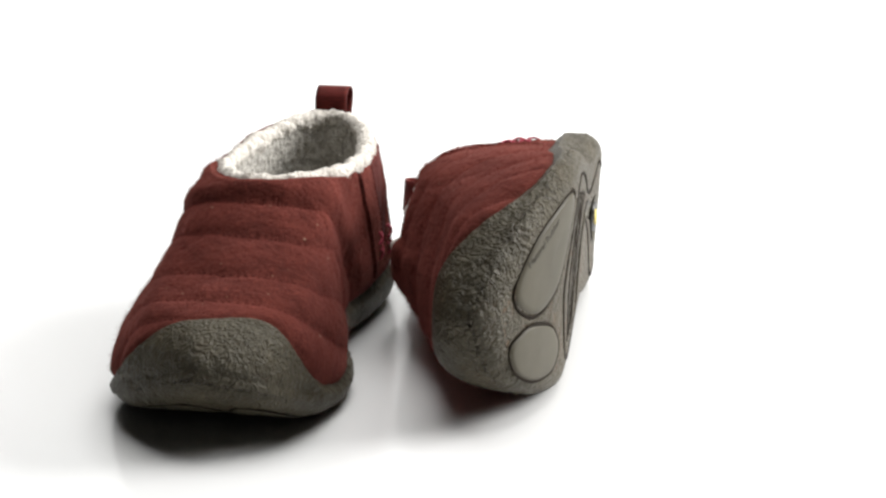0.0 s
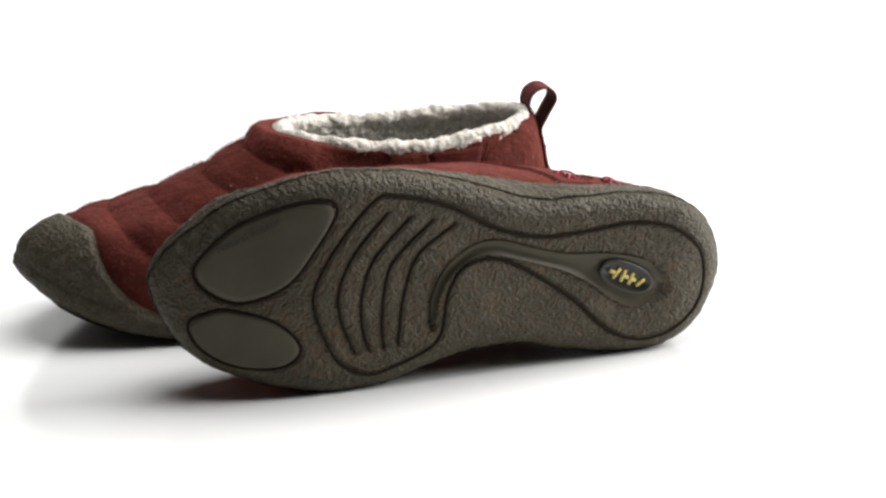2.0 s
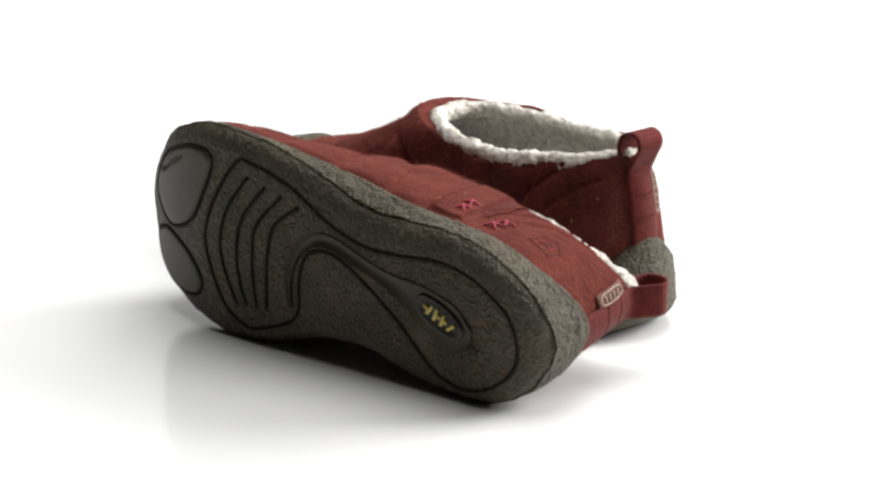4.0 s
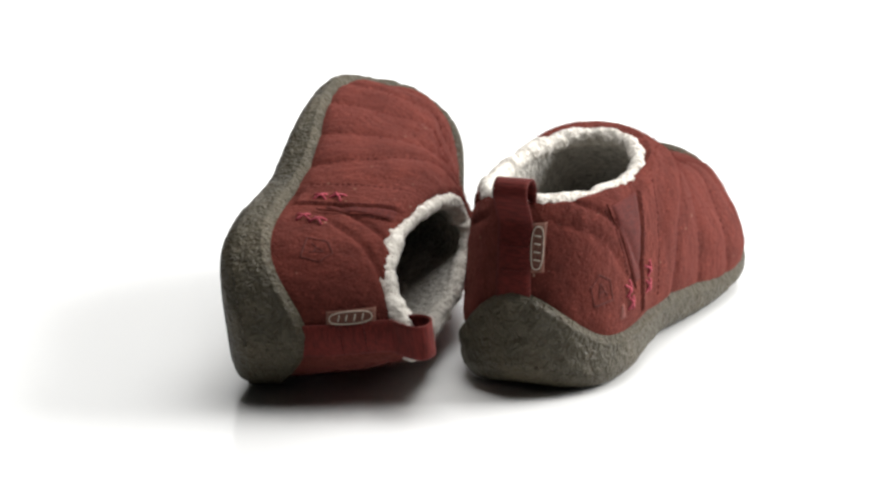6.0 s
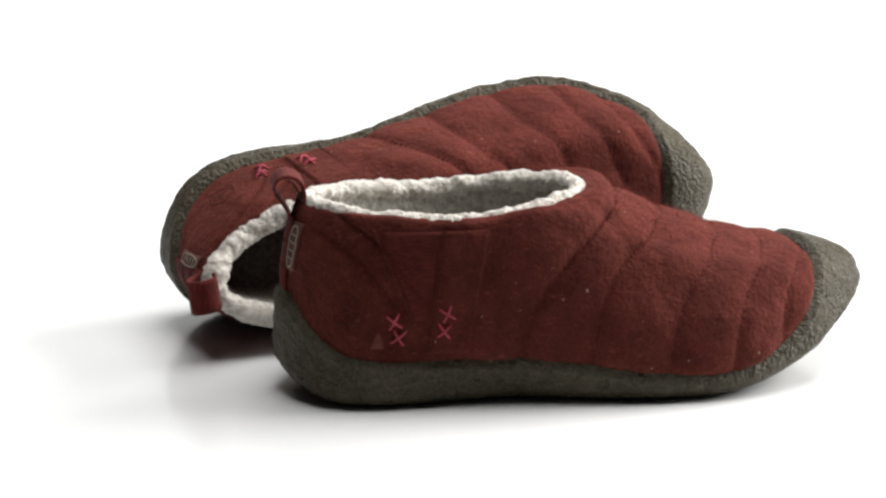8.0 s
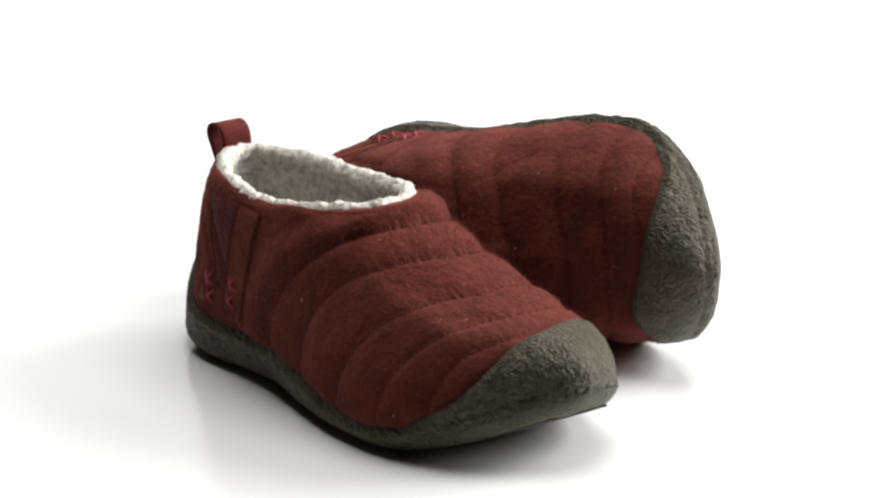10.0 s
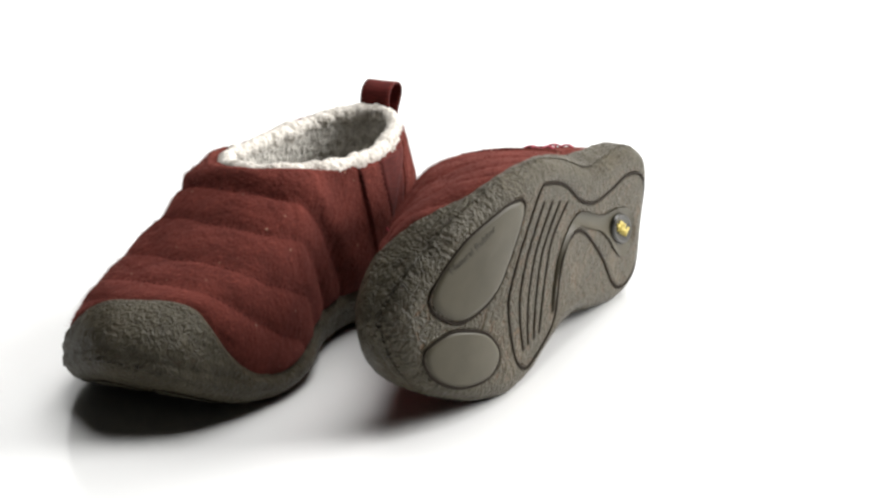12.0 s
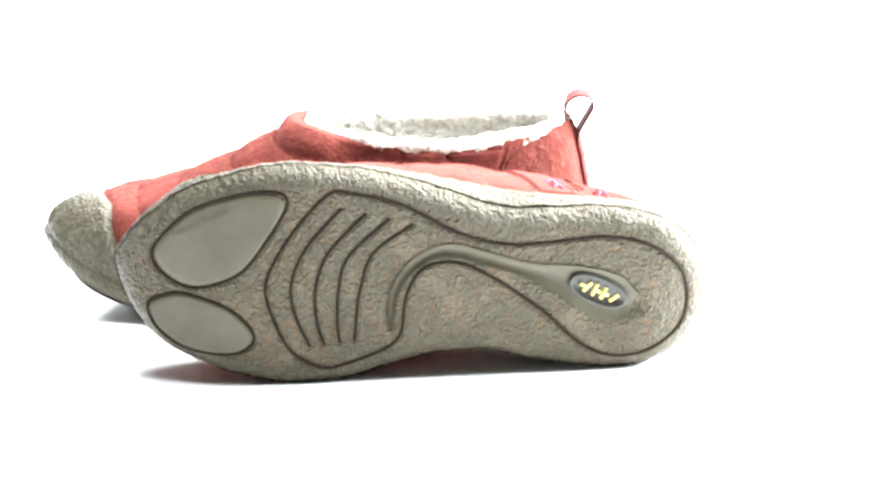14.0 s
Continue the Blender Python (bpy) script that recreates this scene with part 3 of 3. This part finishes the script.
def gores(shoe, m):
    for side in (-1, 1):
        def shape(u, w):
            fore = 0.1950 + (0.2040 - 0.1950) * w
            rear = fore + (0.0308 - 0.0250 * w) * GAPE
            return fore + (rear - fore) * u, 0.0800 + (0.0385 - 0.0800) * w
        patch(shoe, "gore", m, side, shape, ELASTIC, 0.0006, "smooth red elastic side gore")

        def band(u, w):
            return 0.1752 + 0.0205 * u + 0.0110 * w, 0.0800 + (0.0235 - 0.0800) * w
        patch(shoe, "gore_binding", m, side, band, FELT, 0.0013, "felt strip along the gore", 14, 30)

        line = [surface(0.1954 + 0.0308 * GAPE + (0.0143 - 0.0308 * GAPE) * q, 0.0800 - 0.0430 * q, side, 0.0003 + 0.0012 * (1 - GAPE))[0] for q in np.linspace(0, 1, 40)]
        tv, tf = tube(smooth_line(line), 0.00045, 8)
        link_mesh("gore_edge", mirrored(tv, m), tf, FELT, shoe, "folded felt edge of the gore", flip=m < 0)
        for y0, z0, y1, z1 in ((0.1768, 0.0790, 0.1878, 0.0250), (0.1940, 0.0780, 0.2045, 0.0260), (0.1968 + 0.0308 * GAPE, 0.0780, 0.2060 + 0.0056 * GAPE, 0.0330)):
            line = smooth_line([surface(y0 + (y1 - y0) * q, z0 + (z1 - z0) * q, side, 0.0014 if y0 < 0.197 else 0.0002)[0] for q in np.linspace(0, 1, 60)])
            V, F = [], []
            for a in range(0, 57, 3):
                tv, tf = tube(line[a:a + 3], 0.00024, 5)
                F += [tuple(x + len(V) for x in f) for f in tf]
                V += list(tv)
            tagged(link_mesh("edge_stitching", mirrored(V, m), F, SEAM, shoe, "dark red running stitch", flip=m < 0), kind="stuff")
        # coarse cross stitches at the foot of the gore
        for y0, z0, tilt in ((0.2188, 0.0395, 10), (0.2172, 0.0325, -12), (0.1955, 0.0425, 15), (0.1972, 0.0350, -6)):
            for s in (-1, 1):
                a = radians(tilt + s * 42)
                pts = []
                for q in np.linspace(-1, 1, 9):
                    p, n_ = surface(y0 + 0.0040 * q * math.sin(a), z0 + 0.0040 * q * math.cos(a), side, (0.0023 if y0 < 0.2 else 0.0016) - 0.0014 * q * q)
                    pts.append(p)
                tv, tf = tube(pts, 0.00055, 6)
                link_mesh("cross_stitch", mirrored(tv, m), tf, THREAD, shoe, "pink thread stitch", flip=m < 0)
        if m < 0 and side > 0:
            def scrap(u, w):
                return 0.2225 + 0.0085 * u * (1 - 0.75 * w) + 0.002 * w, 0.0265 + 0.0085 * w
            patch(shoe, "felt_scrap", m, side, scrap, SCRAP, 0.0006, "faded felt triangle above the rand", 7, 7)
        # pressed outline mark on the quarter
        yc, zc = 0.2385, 0.0440
        ring = [(-0.0054, 0.0036), (0.0012, 0.0074), (0.0062, 0.0026), (0.0057, -0.0060), (-0.0054, -0.0055)]
        ring = [np.array(ring[i]) + (np.array(ring[(i + 1) % 5]) - ring[i]) * q for i in range(5) for q in np.linspace(0, 1, 10, endpoint=False)]
        pts = [surface(yc + a, zc + b, side, 0.0000)[0] for a, b in ring]
        tv, tf = tube(pts, 0.00038, 6, True)
        mark = link_mesh("pressed_mark", mirrored(tv, m), tf, EMBOSS, shoe, "pressed outline in the felt", flip=m < 0)
        for (a0, b0), (a1, b1) in (((-0.0022, -0.0028), (0.0012, 0.0036)), ((0.0012, 0.0036), (0.0026, -0.0030)), ((-0.0006, -0.0004), (0.0018, -0.0008))):
            pts = [surface(yc + a0 + (a1 - a0) * q, zc + b0 + (b1 - b0) * q, side, 0.0)[0] for q in np.linspace(0, 1, 8)]
            tv, tf = tube(pts, 0.00034, 6)
            link_mesh("mark_stroke", mirrored(tv, m), tf, EMBOSS, mark, flip=m < 0)


def pull_loop(shoe, m):
    """Webbing up the heel, folded into a loop above it, with a woven tab at its edge."""
    near = UPPER.reshape(-1, 3)
    near = near[near[:, 1] > 0.228]

    def back(x, z):
        d = (near[:, 0] - x) ** 2 + (near[:, 2] - z) ** 2
        k = np.argpartition(d, 8)[:8]
        w = 1 / (d[k] + 2e-7)
        return float((near[k, 1] * w).sum() / w.sum())
    half, mid = 0.0078, STRAP
    path = [(back(mid, z) + 0.0012, z) for z in np.linspace(0.036, 0.074, 12)]
    path += [(back(mid, 0.0800) + 0.0013, 0.0800), (0.2635, 0.0860), (0.2670, 0.0925), (0.2655, 0.0970), (0.2605, 0.0985), (0.2555, 0.0960), (0.2535, 0.0910), (0.2540, 0.0868), (0.2545, 0.0830)]
    pts = spline(path, 70)
    xs = np.linspace(-half, half, 9)
    d = np.gradient(pts, axis=0)
    d /= np.linalg.norm(d, axis=1)[:, None]
    nn = np.stack([d[:, 1], -d[:, 0]], 1)
    sheet = []
    for off in (0.0005, -0.0005):
        row = []
        for x in xs:
            curve = np.array([(back(mid + x, z) - back(mid, z)) * min(1, max(0, (0.082 - z) / 0.008)) if i < 45 else 0.0 for i, z in enumerate(pts[:, 1])])
            q = pts + nn * off
            row.append(np.c_[np.full(len(pts), mid + x), q[:, 0] + curve, q[:, 1]])
        sheet.append(np.stack(row, 1))
    loop = np.concatenate([sheet[0], sheet[1][:, ::-1]], 1)
    cols = loop.shape[1]
    f = grid_faces(len(pts), cols, False)
    for i in range(len(pts) - 1):
        f.append((i * cols + cols - 1, (i + 1) * cols + cols - 1, (i + 1) * cols, i * cols))
    strap = link_mesh("pull_loop", mirrored(loop.reshape(-1, 3), m), f, WEBBING, shoe, "dark red webbing heel loop", flip=m < 0)
    # two rows of stitching across the strap
    for z in (0.058, 0.0685):
        for x in np.linspace(-half * 0.8, half * 0.8, 7):
            y = back(mid + x, z) + 0.0017
            tv, tf = tube([(mid + x - 0.0008, y, z), (mid + x, y + 0.0004, z), (mid + x + 0.0008, y, z)], 0.00028, 5)
            link_mesh("strap_stitch", mirrored(tv, m), tf, SEAM, strap, flip=m < 0)
    # woven tab
    e = m
    v, w = [], []
    x0, x1 = e * 0.0072, e * 0.0132
    for i in range(8):
        for k in range(16):
            x = x0 + (x1 - x0) * i / 7
            z = TAB + 0.0215 * k / 15
            v.append((x + m * mid, back(m * x + mid, z) + 0.0014, z))
    tab = link_mesh("woven_tab", v, grid_faces(8, 16, False), LABEL, shoe, "small woven tab with a pale outline", flip=e > 0)
    tab.modifiers.new("thickness", "SOLIDIFY").thickness = 0.0008
    zc, xc = TAB + 0.01075, (x0 + x1) / 2
    ring = []
    for q in np.linspace(0, 2 * np.pi, 48, endpoint=False):
        x = xc + 0.0024 * np.sign(math.cos(q)) * abs(math.cos(q)) ** 0.7
        z = zc + 0.0092 * np.sign(math.sin(q)) * abs(math.sin(q)) ** 0.8
        ring.append((x + m * mid, back(m * x + mid, z) + 0.0019, z))
    tv, tf = tube(ring, 0.00028, 5, True)
    link_mesh("tab_outline", tv, tf, MARK, tab)
    for z in (-0.0052, -0.0018, 0.0018, 0.0052):
        bar = [(xc + q + m * mid, back(m * (xc + q) + mid, zc + z) + 0.0019, zc + z + q * 0.25) for q in np.linspace(-0.0013, 0.0013, 4)]
        tv, tf = tube(bar, 0.00034, 5)
        link_mesh("tab_bar", tv, tf, MARK, tab)


def seam_threads(shoe, m):
    """A running stitch of short threads sunk in each seam of the vamp."""
    phi = seam_field()
    free = BS > RAND[:, None] + 0.003
    for level in SEAMS:
        pts = []
        for i in range(N):
            cross = np.where((phi[i, :-1] - level) * (phi[i, 1:] - level) <= 0)[0]
            cross = [k for k in cross if free[i, k] and k < KK - 3]
            if cross:
                k = cross[0]
                t = (level - phi[i, k]) / (phi[i, k + 1] - phi[i, k] + 1e-12)
                pts.append((i, UPPER[i, k] * (1 - t) + UPPER[i, k + 1] * t + UN[i, k] * 0.00012))
        runs, run = [], []
        for i, q in pts:
            if run and (i - run[-1][0] > 1 or np.linalg.norm(q - run[-1][1]) > 0.006):
                runs.append(run)
                run = []
            run.append((i, q))
        runs.append(run)
        V, F = [], []
        for run in runs:
            if len(run) < 5:
                continue
            line = np.array([q for _, q in run])
            length = np.linalg.norm(np.diff(line, axis=0), axis=1).sum()
            line = spline(line, max(8, int(length / 0.0009)))
            for a in range(0, len(line) - 3, 4):
                tv, tf = tube(line[a:a + 3], 0.00023, 5)
                F += [tuple(x + len(V) for x in f) for f in tf]
                V += list(tv)
        if V:
            ob = link_mesh("seam_stitching", mirrored(V, m), F, SEAM, shoe, "dark red running stitch", flip=m < 0)
            tagged(ob, kind="stuff")


def fuzz(shoe, m):
    """Short loose wool fibres standing off the felt."""
    rng = np.random.default_rng(5 if m > 0 else 8)
    V, F = [], []
    while len(F) < 44000:
        i, k = int(rng.integers(N)), int(rng.integers(3, KK - 3))
        if BS[i, k] < RAND[i] + 0.002:
            continue
        if rng.random() > min(1, np.linalg.norm(UPPER[i, k + 1] - UPPER[i, k]) * np.linalg.norm(UPPER[(i + 1) % N, k] - UPPER[i, k]) / 1.2e-6):
            continue
        p = UPPER[i, k] + rng.normal(0, 0.0004, 3)
        n = UN[i, k]
        d = n * rng.uniform(0.15, 0.9) + rng.normal(0, 0.6, 3)
        d -= min(0.0, d @ n) * n
        d /= np.linalg.norm(d)
        bend = rng.normal(0, 0.35, 3)
        ln = rng.uniform(0.0008, 0.0026) * (1.6 if rng.random() < 0.06 else 1)
        w = np.cross(d, rng.normal(0, 1, 3))
        w *= 0.000035 / np.linalg.norm(w)
        a, b, c = p, p + d * ln * 0.55, p + (d + bend) * ln
        s = len(V)
        V += [a - w, a + w, b + w, b - w, c]
        F += [(s, s + 1, s + 2, s + 3), (s + 3, s + 2, s + 4)]
    ob = link_mesh("wool_fuzz", mirrored(V, m), F, FIBRE, shoe, "loose red wool fibres")
    tagged(ob, kind="stuff")


def make_shoe(m, form, label):
    mould(form)
    shoe = tagged(new("shoe"), label, "shoe", "pair of shoes")
    upper(shoe, m)
    outsole(shoe, m)
    cuff(shoe, m)
    gores(shoe, m)
    seam_threads(shoe, m)
    fuzz(shoe, m)
    pull_loop(shoe, m)
    return shoe


STANDING = make_shoe(-1, UPRIGHT, "rust-red quilted felt slip-on shoe standing upright on its rubber sole")
LYING = make_shoe(1, PRESSED, "rust-red quilted felt slip-on shoe lying on its side, tread showing")

# ---- the white shooting table, curved up behind, and the dim studio floor under it ----
def shooting_table():
    """One acrylic sheet: flat under the shoes, bent up into a backdrop."""
    x0, x1, y0, y1, r, top, thick = -0.42, 0.56, -0.27, 0.95, 0.34, 1.25, 0.006
    line = [(y0, 0.0), (y0 + 0.02, 0.0)] + [(y, 0.0) for y in np.linspace(-0.2, y1, 8)]
    line += [(y1 + r * math.sin(a), r - r * math.cos(a)) for a in np.linspace(0, radians(88), 25)[1:]]
    line += [(line[-1][0] + 0.03 * q, line[-1][1] + (top - line[-1][1]) * q) for q in (0.35, 0.7, 1.0)]
    line = np.array(line)
    d = np.gradient(line, axis=0)
    d /= np.linalg.norm(d, axis=1)[:, None]
    below = line + np.stack([d[:, 1], -d[:, 0]], 1) * thick
    loop = np.vstack([line, below[::-1]])
    xs, n = np.linspace(x0, x1, 8), len(loop)
    v = [(x, *q) for x in xs for q in loop]
    f = [(i * n + k, i * n + (k + 1) % n, (i + 1) * n + (k + 1) % n, (i + 1) * n + k) for i in range(7) for k in range(n)]
    for i, step in ((0, -1), (7, 1)):
        m = len(line)
        f += [(i * n + k, i * n + k + 1, i * n + n - 2 - k, i * n + n - 1 - k)[::-step] for k in range(m - 1)]
    ob = link_mesh("table_top", v, f, white_sweep(), None, "glossy white acrylic shooting table curved up behind", flip=True)
    return tagged(ob, category="studio table", kind="structure")


def studio_floor():
    v = [(x, y, -0.80) for x in np.linspace(-5, 5, 6) for y in np.linspace(-5, 5, 6)]
    ob = link_mesh("floor", v, grid_faces(6, 6, False), cloth("floor_paint", (0.10, 0.10, 0.10), 40, (1, 1, 1), 0.1, 0.6), None, "dark grey painted studio floor", flip=True)
    return tagged(ob, category="floor", kind="structure")


shooting_table()
studio_floor()

# ---- where the shoes stand on the turning floor, and their turn ----
yaw = 18.4
STAND = pose(-0.0428 - 0.262 * math.sin(radians(yaw)), 0.0912 - 0.262 * math.cos(radians(yaw)), 0.0, 0, 0, -yaw)
a_, n_ = Vector((0.1811, 0.9774, -0.1094)), Vector((0.9788, -0.1900, -0.0771))
a_ = (a_ - n_ * a_.dot(n_)).normalized()
x_ = a_.cross(-n_)
LIE = Matrix.Translation((0.0417, -0.1594, 0.0625)) @ Matrix((x_, a_, -n_)).transposed().to_4x4()
MIDDLE = Matrix.Translation((0.0665, -0.0270, 0))
LIE = MIDDLE @ Matrix.Rotation(radians(-1.8), 4, "Z") @ MIDDLE.inverted() @ LIE


def settle(shoe, m, give):
    """Lets the shoe down onto the floor."""
    low = 1.0
    for ob in shoe.children_recursive:
        if ob.name.split(".")[0] not in ("outsole", "rubber_rand", "upper", "fleece_cuff"):
            continue
        co = np.empty(len(ob.data.vertices) * 3)
        ob.data.vertices.foreach_get("co", co)
        low = min(low, float((co.reshape(-1, 3) @ np.array(m.to_3x3())[2]).min() + m.translation.z))
    return Matrix.Translation((0, 0, -low - give)) @ m    # the rubber gives a little


STAND, LIE = settle(STANDING, STAND, 0.0), settle(LYING, LIE, 0.0013)
TURN = [(0, -5.0), (0.5, 10.1), (1, 25.35), (1.5, 42.0), (2, 57.1), (2.2, 64.7), (4.3, 129.25), (4.5, 135.05), (5, 150.94),
        (5.5, 167.1), (6, 182.15), (6.5, 198.2), (7, 213.75), (7.5, 229.85), (7.7, 235.7), (9.8, 299.9), (10, 305.8),
        (10.5, 321.4), (11, 336.6), (11.5, 353.0), (12, 369.65), (12.5, 386.2), (13, 402.4), (13.5, 417.35), (14, 431.9)]



def motions():
    at, deg = [q[0] for q in TURN], [q[1] for q in TURN]
    times = sorted(set(at) | {round(2.2 + 0.3 * i, 2) for i in range(1, 7)} | {round(7.7 + 0.3 * i, 2) for i in range(1, 7)})
    for shoe, m in ((STANDING, STAND), (LYING, LIE)):
        walk(shoe, [(t, pose(0, 0, 0, 0, 0, -float(np.interp(t, at, deg))) @ m) for t in times])


motions()
